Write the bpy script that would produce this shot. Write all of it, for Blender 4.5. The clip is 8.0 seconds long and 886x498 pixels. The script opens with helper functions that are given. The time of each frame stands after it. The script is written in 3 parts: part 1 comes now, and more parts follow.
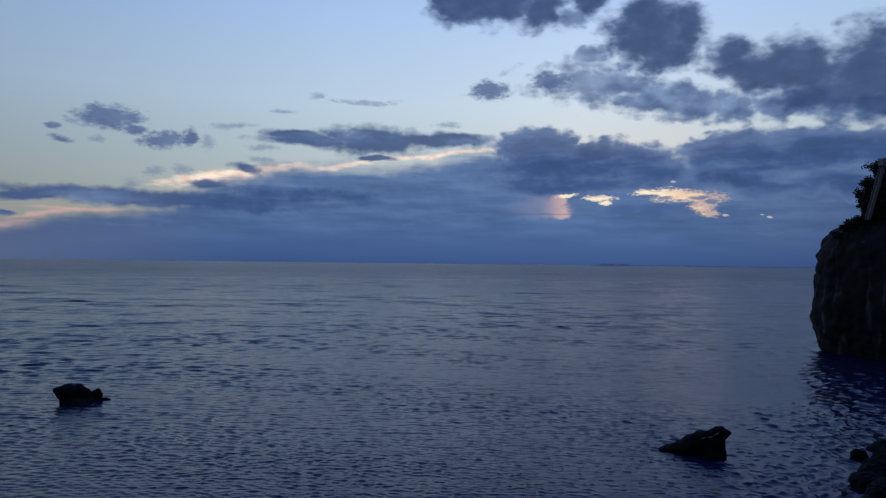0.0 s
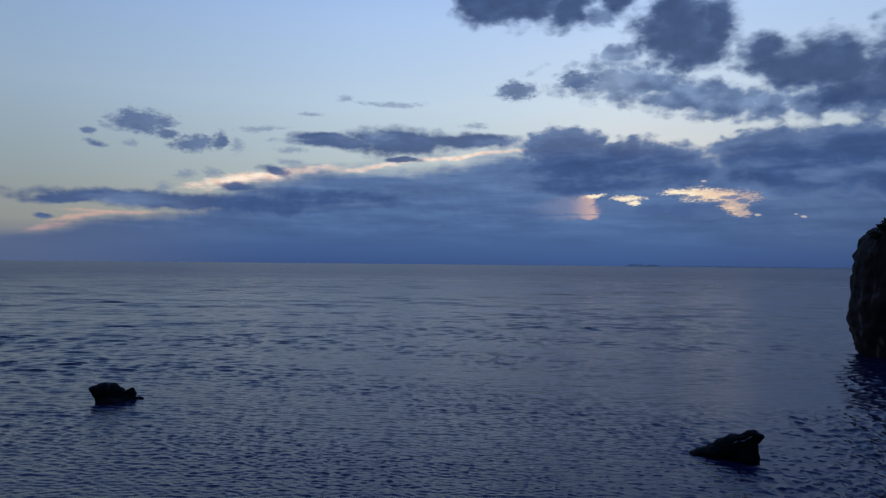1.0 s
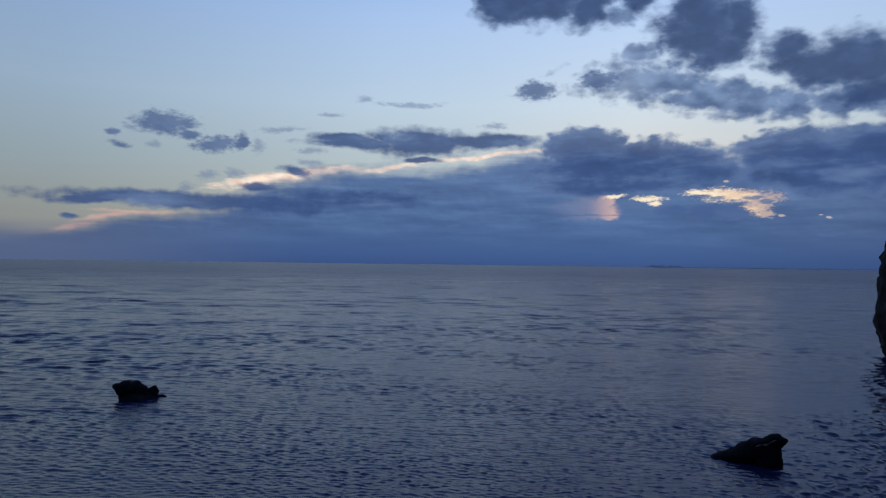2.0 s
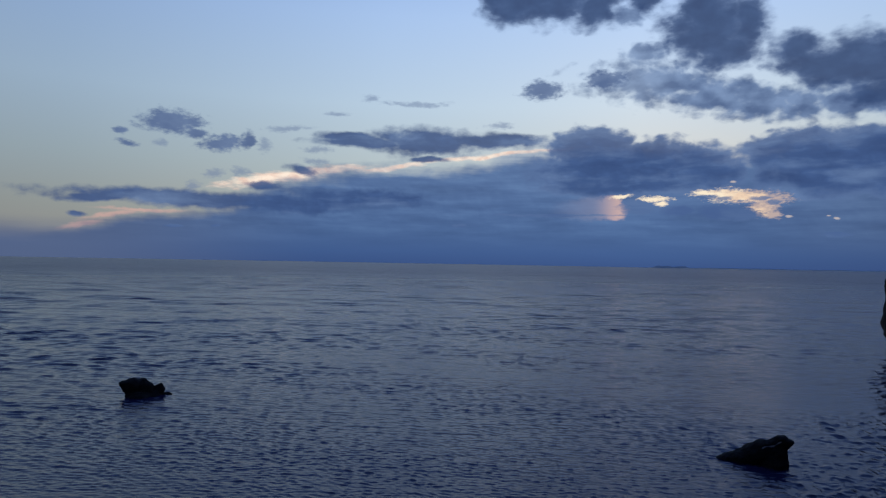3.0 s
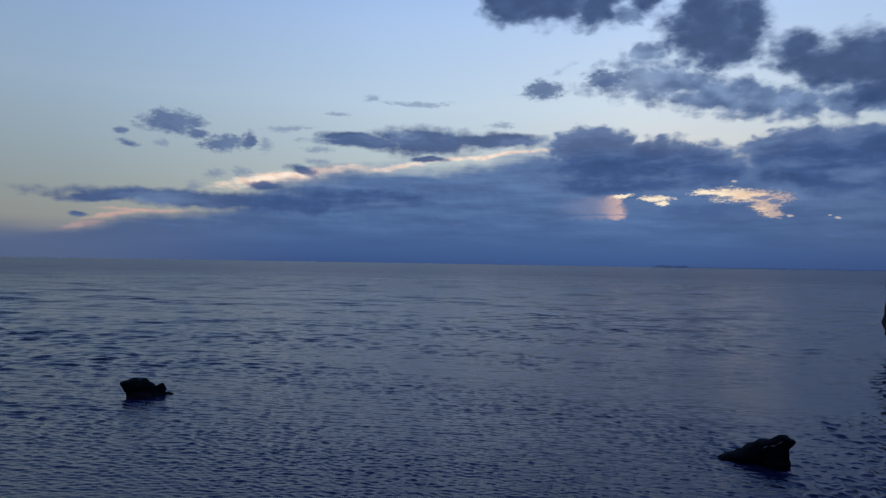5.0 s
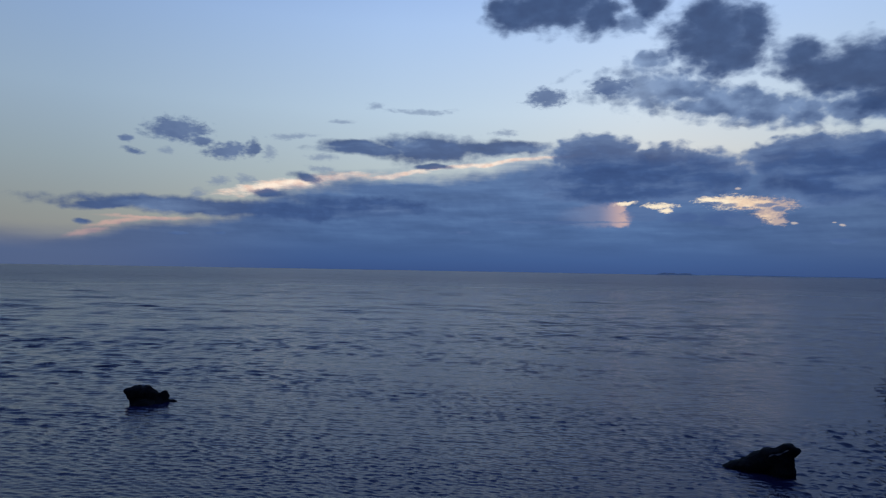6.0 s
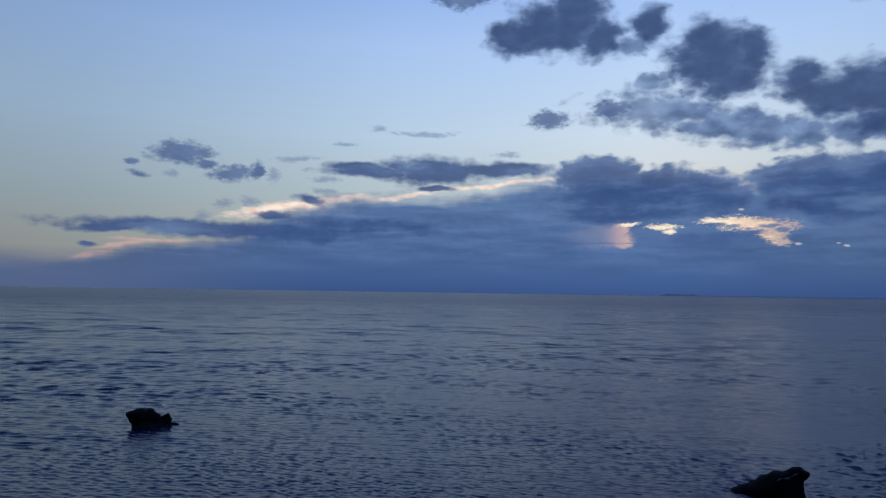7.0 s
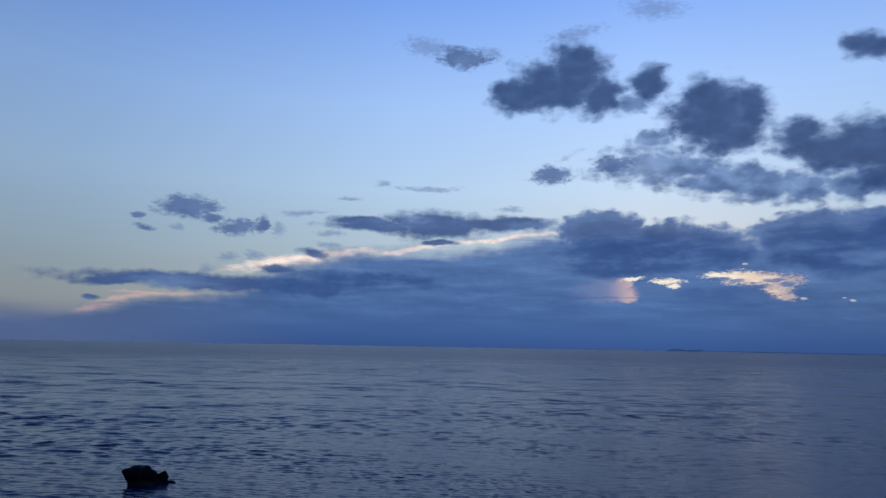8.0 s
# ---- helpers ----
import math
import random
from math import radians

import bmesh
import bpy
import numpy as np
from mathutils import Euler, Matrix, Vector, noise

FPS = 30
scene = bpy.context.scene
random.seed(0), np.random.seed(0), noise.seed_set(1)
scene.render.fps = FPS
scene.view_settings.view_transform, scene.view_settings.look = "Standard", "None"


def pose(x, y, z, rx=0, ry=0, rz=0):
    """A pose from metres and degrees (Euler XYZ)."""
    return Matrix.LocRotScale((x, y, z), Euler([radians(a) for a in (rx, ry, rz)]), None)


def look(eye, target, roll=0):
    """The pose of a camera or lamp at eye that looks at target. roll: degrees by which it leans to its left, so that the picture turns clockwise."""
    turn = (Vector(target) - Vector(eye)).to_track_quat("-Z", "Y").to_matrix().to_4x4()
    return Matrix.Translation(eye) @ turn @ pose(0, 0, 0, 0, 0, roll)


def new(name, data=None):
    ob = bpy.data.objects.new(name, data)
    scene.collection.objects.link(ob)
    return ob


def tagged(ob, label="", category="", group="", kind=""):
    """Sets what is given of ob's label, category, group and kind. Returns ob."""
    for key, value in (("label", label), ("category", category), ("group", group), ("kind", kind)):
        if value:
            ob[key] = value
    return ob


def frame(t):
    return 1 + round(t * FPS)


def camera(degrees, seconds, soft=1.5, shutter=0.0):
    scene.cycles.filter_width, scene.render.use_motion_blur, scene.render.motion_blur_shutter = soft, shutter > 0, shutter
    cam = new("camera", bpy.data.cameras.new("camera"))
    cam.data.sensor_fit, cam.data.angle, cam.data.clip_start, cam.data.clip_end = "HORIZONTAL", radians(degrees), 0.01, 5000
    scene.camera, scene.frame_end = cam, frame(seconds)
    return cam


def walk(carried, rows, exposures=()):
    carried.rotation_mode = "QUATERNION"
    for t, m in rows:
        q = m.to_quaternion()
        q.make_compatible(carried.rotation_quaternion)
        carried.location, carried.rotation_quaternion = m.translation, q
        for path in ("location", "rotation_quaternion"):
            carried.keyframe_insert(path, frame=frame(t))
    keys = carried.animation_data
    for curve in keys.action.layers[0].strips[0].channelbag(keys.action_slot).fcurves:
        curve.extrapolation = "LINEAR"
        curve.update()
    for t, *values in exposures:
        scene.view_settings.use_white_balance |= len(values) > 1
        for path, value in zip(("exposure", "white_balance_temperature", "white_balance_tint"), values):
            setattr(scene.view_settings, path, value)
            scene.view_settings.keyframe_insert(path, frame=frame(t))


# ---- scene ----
from mathutils.bvhtree import BVHTree

cam = camera(68.4, 8.0, soft=1.2)
EYE = (0.0, 0.0, 14.0)


def row(t, yaw, pitch, roll):
    return t, pose(*EYE, 90 + pitch, roll, yaw)


walk(cam, [
    row(0.0, 0.0, 1.121, -0.682),
    row(0.5, 0.922, 1.227, -0.616),
    row(1.0, 2.363, 1.188, -0.579),
    row(1.5, 3.389, 1.224, -0.617),
    row(3.0, 4.511, 1.140, -1.025),
    row(3.5, 4.381, 1.149, -1.173),
    row(4.0, 4.499, 1.281, -1.044),
    row(4.5, 4.501, 1.098, -0.973),
    row(6.0, 4.891, 1.762, -0.994),
    row(6.5, 4.963, 2.630, -0.985),
    row(7.0, 5.201, 3.655, -0.852),
    row(7.5, 5.554, 4.799, -0.863),
    row(7.6, 5.56, 5.30, -0.89),
    row(7.7, 5.55, 5.85, -0.92),
    row(7.8, 5.53, 6.55, -0.95),
    row(7.9, 5.51, 7.48, -0.98),
    row(8.0, 5.490, 8.381, -1.012),
], exposures=[(0.0, 0.0, 6420, 10), (6.0, 0.0, 6380, 10), (7.0, 0.0, 6250, 10), (7.5, 0.0, 6080, 10), (8.0, 0.0, 5800, 10)])


# ---------------------------------------------------------------- node helpers
def linear(r, g, b):
    """A colour given as 0 to 255 screen values, in linear light."""
    def one(c):
        c /= 255.0
        return c / 12.92 if c <= 0.04045 else ((c + 0.055) / 1.055) ** 2.4
    return one(r), one(g), one(b), 1.0


class Nodes:
    """Short hand for building a node tree."""

    def __init__(self, tree):
        self.tree = tree

    def add(self, kind):
        return self.tree.nodes.new(kind)

    def link(self, a, b):
        self.tree.links.new(a, b)

    def put(self, socket, value):
        if isinstance(value, bpy.types.NodeSocket):
            self.link(value, socket)
        else:
            socket.default_value = value

    def math(self, op, a, b=0.0, c=0.0, clamp=False):
        n = self.add("ShaderNodeMath")
        n.operation, n.use_clamp = op, clamp
        for s, v in zip(n.inputs, (a, b, c)):
            self.put(s, v)
        return n.outputs[0]

    def vec(self, op, a, b=(0, 0, 0), third=None):
        n = self.add("ShaderNodeVectorMath")
        n.operation = op
        self.put(n.inputs[0], a)
        self.put(n.inputs[1], b)
        if third is not None:
            self.put(n.inputs[2], third)
        return n.outputs["Value"] if op in ("LENGTH", "DOT_PRODUCT") else n.outputs[0]

    def mapping(self, vector, loc=(0, 0, 0), rot=(0, 0, 0), scale=(1, 1, 1), kind="POINT"):
        n = self.add("ShaderNodeMapping")
        n.vector_type = kind
        self.put(n.inputs[0], vector)
        n.inputs["Location"].default_value = loc
        n.inputs["Rotation"].default_value = [radians(a) for a in rot]
        n.inputs["Scale"].default_value = scale
        return n.outputs[0]

    def noise(self, vector, scale, detail=4.0, rough=0.5, distortion=0.0, colour=False):
        n = self.add("ShaderNodeTexNoise")
        self.put(n.inputs["Vector"], vector)
        n.inputs["Scale"].default_value = scale
        n.inputs["Detail"].default_value = detail
        n.inputs["Roughness"].default_value = rough
        n.inputs["Distortion"].default_value = distortion
        return n.outputs["Color" if colour else "Fac"]

    def smooth(self, value, low, high, a=0.0, b=1.0):
        n = self.add("ShaderNodeMapRange")
        n.interpolation_type = "SMOOTHSTEP"
        for s, v in zip(n.inputs, (value, low, high, a, b)):
            self.put(s, v)
        return n.outputs[0]

    def ramp(self, value, stops):
        n = self.add("ShaderNodeValToRGB")
        els = n.color_ramp.elements
        while len(els) < len(stops):
            els.new(0.5)
        for e, (p, c) in zip(els, stops):
            e.position, e.color = p, c
        self.put(n.inputs[0], value)
        return n.outputs[0]

    def mix(self, fac, a, b, blend="MIX"):
        n = self.add("ShaderNodeMix")
        n.data_type, n.blend_type = "RGBA", blend
        self.put(n.inputs[0], fac)
        self.put(n.inputs[6], a)
        self.put(n.inputs[7], b)
        return n.outputs[2]


# ---------------------------------------------------------------- sky, sun
SUN_AZIMUTH, SUN_ELEVATION = 16.0, 2.0
world = bpy.data.worlds.new("dusk_sky")
scene.world = world
world.use_nodes = True
world.node_tree.nodes.clear()
W = Nodes(world.node_tree)
way = W.add("ShaderNodeTexCoord").outputs["Generated"]
split = W.add("ShaderNodeSeparateXYZ")
W.link(way, split.inputs[0])
azimuth = W.math("MULTIPLY", W.math("ARCTAN2", split.outputs[0], split.outputs[1]), 180 / math.pi)
height = W.math("MULTIPLY", W.math("ARCSINE", split.outputs[2]), 180 / math.pi)
flat = W.add("ShaderNodeCombineXYZ")
W.link(azimuth, flat.inputs[0])
W.link(height, flat.inputs[1])
flat = flat.outputs[0]

# clear air: pale and warm low down, blue overhead, darker away from the set sun
clear = W.ramp(W.math("DIVIDE", height, 90.0, clamp=True), [
    (0.0, linear(172, 164, 158)), (0.045, linear(180, 183, 177)), (0.09, linear(186, 200, 204)),
    (0.15, linear(192, 214, 233)), (0.23, linear(176, 205, 245)), (0.34, linear(127, 167, 237)), (0.6, linear(106, 147, 231)), (1.0, linear(86, 124, 209))])
air = W.add("ShaderNodeTexSky")
air.sky_type, air.sun_disc = "NISHITA", False
air.sun_elevation, air.sun_rotation = radians(SUN_ELEVATION), radians(SUN_AZIMUTH)
air_colour = W.mix(1.0, air.outputs[0], (0.1, 0.1, 0.1, 1), "MULTIPLY")
clear = W.mix(0.12, clear, air_colour)
turned = W.math("ABSOLUTE", W.math("SUBTRACT", azimuth, 12.0))
fall = W.ramp(W.math("DIVIDE", turned, 180.0), [
    (0.0, (1.08, 1.06, 1.03, 1)), (0.12, (0.92, 0.93, 0.94, 1)), (0.26, (0.62, 0.66, 0.71, 1)), (0.6, (0.24, 0.26, 0.3, 1)), (1.0, (0.18, 0.2, 0.24, 1))])
sky = W.mix(1.0, clear, fall, "MULTIPLY")

# slow bends of the cloud field, coarse and fine
stretched = W.mapping(flat, scale=(1.0, 1.6, 1.0))
bend = W.vec("SUBTRACT", W.noise(stretched, 0.22, 2.0, 0.5, colour=True), (0.5, 0.5, 0.5))
fine = W.vec("SUBTRACT", W.noise(stretched, 0.6, 2.0, 0.45, colour=True), (0.5, 0.5, 0.5))
bent = W.vec("MULTIPLY_ADD", fine, (1.0, 0.32, 0), third=W.vec("MULTIPLY_ADD", bend, (2.0, 0.8, 0), third=flat))
tiny = W.vec("SUBTRACT", W.noise(stretched, 2.2, 3.0, 0.5, colour=True), (0.5, 0.5, 0.5))
crisp = W.vec("MULTIPLY_ADD", tiny, (0.5, 0.26, 0), third=W.vec("MULTIPLY_ADD", fine, (0.5, 0.2, 0), third=flat))


def cauliflower(where):
    """Rounded heads of cumulus, small ones upon large ones, about 0.5 in the mean; low in the heads."""
    n = W.add("ShaderNodeTexVoronoi")
    n.voronoi_dimensions, n.feature, n.normalize = "2D", "SMOOTH_F1", True
    W.put(n.inputs["Vector"], where)
    for key, value in (("Scale", 0.62), ("Detail", 1.6), ("Roughness", 0.45), ("Lacunarity", 2.3), ("Smoothness", 0.35)):
        n.inputs[key].default_value = value
    return n.outputs["Distance"]


turned_on = W.vec("MULTIPLY", bent, (1.0, 1.45, 0))
heads = cauliflower(turned_on)
heads_above = cauliflower(W.vec("ADD", turned_on, (0.18, 0.42, 0)))
relief = W.math("SUBTRACT", heads_above, heads)
cloth = W.noise(stretched, 0.5, 4.0, 0.45)
puffy = W.math("MULTIPLY_ADD", heads, 0.9, W.math("MULTIPLY_ADD", cloth, 0.9, -0.22))
billow = W.noise(stretched, 0.3, 5.0, 0.5)
layered = W.noise(W.mapping(bent, rot=(0, 0, 2), scale=(0.3, 1.5, 1.0)), 0.5, 5.0, 0.5)
streaks = W.noise(W.mapping(flat, rot=(0, 0, -3), scale=(0.22, 1.6, 1.0)), 0.55, 6.0, 0.52)
fray = W.noise(W.mapping(flat, scale=(0.8, 1.6, 1.0)), 2.4, 4.0, 0.55)
lace = W.noise(W.mapping(flat, scale=(0.6, 2.2, 1.0)), 1.1, 5.0, 0.6)
frill = W.noise(W.mapping(flat, scale=(0.9, 2.0, 1.0)), 3.6, 4.0, 0.6)
grain = W.noise(W.mapping(flat, scale=(1.0, 1.7, 1.0)), 1.0, 5.0, 0.55)


class Layer:
    """A sheet of cloud: the union of soft puffs, given by azimuth, elevation, half width, half height and tilt in degrees."""

    def __init__(self, where):
        self.where, self.field = where, None

    def join(self, d):
        self.field = d if self.field is None else W.math("SMOOTH_MIN", self.field, d, 0.12)

    def puff(self, az, el, half_w, half_h, tilt=0.0):
        if abs(tilt) < 4:
            self.join(W.vec("LENGTH", W.vec("MULTIPLY_ADD", self.where, (1 / half_w, 1 / half_h, 0), third=(-az / half_w, -el / half_h, 0))))
            return
        c, s = math.cos(radians(tilt)), math.sin(radians(tilt))
        along = W.math("ADD", W.vec("DOT_PRODUCT", self.where, (c / half_w, s / half_w, 0)), -(c * az + s * el) / half_w)
        across = W.math("ADD", W.vec("DOT_PRODUCT", self.where, (-s / half_h, c / half_h, 0)), -(c * el - s * az) / half_h)
        self.join(W.math("SQRT", W.math("MULTIPLY_ADD", along, along, W.math("MULTIPLY", across, across))))

    def over(self, below, texture, rough, soft, colour, strength=1.0, rim=None):
        d = W.math("MULTIPLY_ADD", W.math("SUBTRACT", texture, 0.5), rough, self.field)
        if rim:
            # thinner and paler towards the edge
            colour = W.mix(W.smooth(d, 0.45, 1.05, 0.0, 0.5), colour, rim)
        alpha = W.smooth(d, 1.0 + soft, 1.0 - soft, 0.0, strength)
        return W.mix(alpha, below, colour)


# warm streaks of far cloud that still catch the sun
glow = Layer(bent)
glow.puff(-18.9, 6.95, 4.2, 0.46, 9)
glow.puff(-14.6, 7.75, 3.0, 0.2, 8)
glow.puff(-8.9, 8.3, 3.2, 0.2, 9)
glow.puff(0.2, 9.4, 5.21, 0.16, 5)
sky = glow.over(sky, lace, 2.2, 0.6, W.ramp(grain, [(0.3, linear(228, 192, 174)), (0.62, linear(252, 232, 212))]), 0.95)
blush = Layer(crisp)
blush.puff(-29.2, 3.75, 2.6, 0.13, 2)
blush.puff(-31.6, 3.3, 1.7, 0.2, 12)
blush.puff(-33.6, 2.45, 1.4, 0.2, 14)
sky = blush.over(sky, lace, 1.8, 0.7, linear(212, 168, 158), 0.6)

# the wide blue bank that lies on the horizon all round
bank = Layer(bent)
bank.puff(-18, -0.6, 19, 4.7, 0)
bank.puff(-6.6, -0.89, 19.77, 9.04, 1)
bank.puff(2.5, -0.9, 13, 10.1, 0)
bank.puff(10.6, -0.68, 22.81, 10.36, 1)
bank.puff(28.1, -0.4, 17.26, 10.39, 1)
low = W.ramp(W.math("DIVIDE", height, 12.0, clamp=True), [
    (0.0, linear(60, 85, 133)), (0.07, linear(65, 92, 140)), (0.22, linear(76, 103, 147)), (0.55, linear(87, 113, 155)), (1.0, linear(96, 121, 159))])
low = W.mix(W.smooth(azimuth, 12.0, 34.0, 0.0, 0.6), low, W.mix(W.smooth(height, 0.0, 3.0), linear(58, 80, 124), linear(76, 96, 132)))
low = W.mix(W.smooth(azimuth, -14.0, -38.0, 0.0, 0.8), low, linear(92, 107, 138))
shade = W.ramp(streaks, [(0.3, (0.74, 0.76, 0.8, 1)), (0.5, (0.97, 0.98, 0.99, 1)), (0.72, (1.3, 1.28, 1.2, 1))])
bank_colour = W.mix(W.smooth(height, 0.5, 3.5), low, W.mix(1.0, low, shade, "MULTIPLY"))
far_side = W.ramp(W.math("DIVIDE", turned, 180.0), [(0.0, (1, 1, 1, 1)), (0.3, (0.85, 0.85, 0.87, 1)), (0.65, (0.35, 0.36, 0.4, 1))])
lumps = W.ramp(W.math("MULTIPLY_ADD", relief, 0.8, W.math("MULTIPLY", cloth, 0.5)), [(0.12, (0.84, 0.86, 0.9, 1)), (0.28, (1, 1, 1, 1)), (0.45, (1.22, 1.2, 1.14, 1))])
bank_colour = W.mix(W.smooth(height, 1.0, 4.5, 0.0, 0.3), bank_colour, W.mix(1.0, bank_colour, lumps, "MULTIPLY"))
bank_colour = W.mix(1.0, bank_colour, far_side, "MULTIPLY")
haze = Layer(bent)
haze.join(W.math("DIVIDE", height, 2.1))
sky = haze.over(sky, streaks, 0.5, 0.55, bank_colour)
sky = bank.over(sky, W.math("MULTIPLY_ADD", streaks, 0.7, W.math("MULTIPLY", puffy, 0.3)), 0.32, 0.1, bank_colour)

# long dark streaks and lens-shaped clouds
streak = Layer(bent)
streak.puff(-24.9, 4.82, 10.59, 0.67, 3)
streak.puff(-32.2, 4.49, 2.85, 0.38, 4)
streak.puff(-17.6, 4.69, 5.41, 0.75, 2)
streak.puff(-12, 5.37, 5.69, 0.87, 2)
streak.puff(-6.3, 10.48, 4.67, 1.15, 2)
streak.puff(-11.1, 10.2, 4.78, 0.47, -1)
streak.puff(-0.3, 10.51, 4.97, 0.58, 1)
streak.puff(-13.1, 10.67, 2.6, 0.38, 3)
streak.puff(-17, 7.64, 1.27, 0.42, -17)
streak.puff(-20.1, 6.22, 1.54, 0.37, 3)
streak.puff(-5.8, 9, 1.48, 0.24, 2)
streak.puff(-34, 3.14, 0.7, 0.2, 3)
dark = W.ramp(W.math("MULTIPLY_ADD", layered, 0.65, W.math("MULTIPLY", billow, 0.35)), [(0.34, linear(53, 74, 117)), (0.5, linear(62, 86, 131)), (0.66, linear(94, 118, 158))])
dark = W.mix(1.0, dark, W.ramp(relief, [(0.0, (0.95, 0.95, 0.96, 1)), (0.08, (1, 1, 1, 1)), (0.3, (1.12, 1.11, 1.1, 1))]), "MULTIPLY")
torn = W.math("MULTIPLY_ADD", grain, 0.65, W.math("MULTIPLY", cloth, 0.35))
sky = streak.over(sky, torn, 1.35, 0.4, dark, 0.92)

# heaped cloud over the bank
heap = Layer(bent)
heap.puff(8.1, 9.93, 3.66, 1.82, -1)
heap.puff(12.9, 8.75, 5.19, 1.9, -1)
heap.puff(8.6, 7.85, 5.82, 1.69, -0)
heap.puff(16.6, 7.94, 4.11, 2.11, -2)
heap.puff(10.5, 6.63, 7.18, 0.87, -1)
heap.puff(24.5, 8.98, 4.94, 1.69, -3)
heap.puff(29.6, 8.86, 4.89, 1.61, -4)
heap.puff(33.9, 8.32, 4.12, 1.62, -5)
heap.puff(27.3, 7.07, 7.07, 1.66, -3)
heap.puff(33.6, 6.3, 4.49, 1.64, -3)
heap.puff(39.1, 7.1, 6.02, 2.67, -5)
sky = heap.over(sky, W.math("MULTIPLY_ADD", puffy, 0.55, W.math("MULTIPLY", torn, 0.45)), 1.15, 0.17, dark, 0.93, linear(104, 128, 168))

# thin places in the bank, lit from behind
rose = Layer(crisp)
rose.puff(7.9, 4.75, 2.8, 0.95, 0)
rose.puff(9.9, 5.35, 0.75, 0.5, 0)
rose.puff(10.0, 4.3, 0.85, 0.5, -10)
sky = rose.over(sky, W.math("MULTIPLY_ADD", frill, 0.4, W.math("MULTIPLY", cloth, 0.6)), 1.0, 0.3, W.mix(W.smooth(azimuth, 8.2, 10.8), linear(132, 136, 162), linear(214, 178, 166)), W.smooth(azimuth, 3.6, 11.6, 0.0, 0.78))
gap = Layer(crisp)
gap.puff(17.6, 5.98, 1.1, 0.22, -3)
gap.puff(19.3, 5.75, 1.7, 0.46, -3)
gap.puff(21.3, 5.55, 1.95, 0.42, -4)
gap.puff(21.7, 4.85, 0.9, 0.62, 0)
gap.puff(22.3, 4.15, 0.55, 0.3, 0)
gap.puff(10.7, 5.78, 0.75, 0.14, 5)
gap.puff(13.4, 5.58, 1.15, 0.2, -2)
gap.puff(14.0, 5.2, 0.45, 0.2, 0)
sky = gap.over(sky, W.math("MULTIPLY_ADD", frill, 0.55, W.math("MULTIPLY", lace, 0.45)), 3.4, 0.55, W.ramp(W.math("MULTIPLY_ADD", grain, 0.6, W.smooth(azimuth, 24.5, 15.0, 0.0, 0.45)), [(0.36, linear(186, 166, 160)), (0.5, linear(236, 206, 176)), (0.66, linear(250, 232, 202))]), 0.95)
sparks = Layer(flat)
sparks.puff(23.4, 4.02, 0.22, 0.09, 0)
sparks.puff(26.6, 3.82, 0.17, 0.08, -8)
sparks.puff(26.1, 4.02, 0.14, 0.05, 0)
sparks.puff(19.4, 6.85, 0.2, 0.08, 0)
sparks.puff(16.9, 6.25, 0.2, 0.08, 0)
sky = sparks.over(sky, fray, 1.6, 0.6, linear(204, 190, 182), 0.7)
# dark shreds across the lit gap, and the heads that stand before its lower edge
shred = Layer(crisp)
shred.puff(17.5, 5.66, 0.75, 0.12, -2)
shred.puff(18.8, 5.52, 0.6, 0.17, 4)
shred.puff(21.5, 5.5, 0.75, 0.14, -3)
shred.puff(22.3, 5.15, 0.4, 0.2, 0)
shred.puff(12.1, 4.85, 1.25, 0.5, 0)
shred.puff(11.5, 5.3, 0.55, 0.24, 0)
shred.puff(4.6, 4.2, 5.0, 0.13, 1)
shred.puff(15.3, 4.6, 1.3, 0.4, 0)
shred.puff(18.3, 4.4, 2.0, 0.55, 0)
shred.puff(20.3, 4.2, 0.9, 0.5, 0)
shred.puff(-3.0, 3.25, 0.75, 0.16, 0)
shred.puff(-27.0, 2.6, 0.6, 0.14, 0)
shred.puff(-23.8, 2.7, 0.4, 0.1, 0)
shred.puff(26.6, 2.6, 1.1, 0.18, 0)
sky = shred.over(sky, puffy, 0.9, 0.35, W.ramp(layered, [(0.35, linear(70, 94, 140)), (0.65, linear(90, 114, 154))]), 0.8)

# broken thin cloud, then the near dark cumulus
wisp = Layer(bent)
wisp.puff(13.7, 15.1, 5.2, 1.5, -4)
wisp.puff(18.5, 13.7, 4.8, 1.3, -5)
wisp.puff(32.5, 11.7, 4.5, 0.8, -3)
wisp.puff(12.6, 17.2, 1.8, 0.9, -4)
wisp.puff(11.3, 20.4, 1.6, 0.7, 0)
wisp.puff(22.6, 12.75, 5.54, 1.18, -5)
wisp.puff(26.8, 12.52, 4.73, 1.13, -6)
sky = wisp.over(sky, W.math("MULTIPLY_ADD", puffy, 0.7, W.math("MULTIPLY", grain, 0.3)), 2.5, 0.5, W.ramp(cloth, [(0.35, linear(66, 90, 132)), (0.65, linear(112, 136, 174))]), W.smooth(azimuth, 8.0, 17.0, 0.72, 0.93))
film = Layer(bent)
film.puff(-18.1, 11.18, 1.35, 0.18, 4)
film.puff(13.2, 27.6, 1.9, 0.6, -7)
film.puff(-7.4, 25.4, 1.7, 0.6, -8)
film.puff(-1.9, 25.0, 0.9, 0.5, 0)
film.puff(6.0, 26.3, 1.9, 0.45, 9)
film.puff(0.2, 11.77, 1, 0.24, 1)
film.puff(-24.1, 7.11, 0.58, 0.31, 14)
film.puff(-22, 7.39, 0.64, 0.27, -6)
film.puff(-15.6, 9.35, 0.92, 0.23, 3)
film.puff(-25.8, 5.8, 0.48, 0.4, 34)
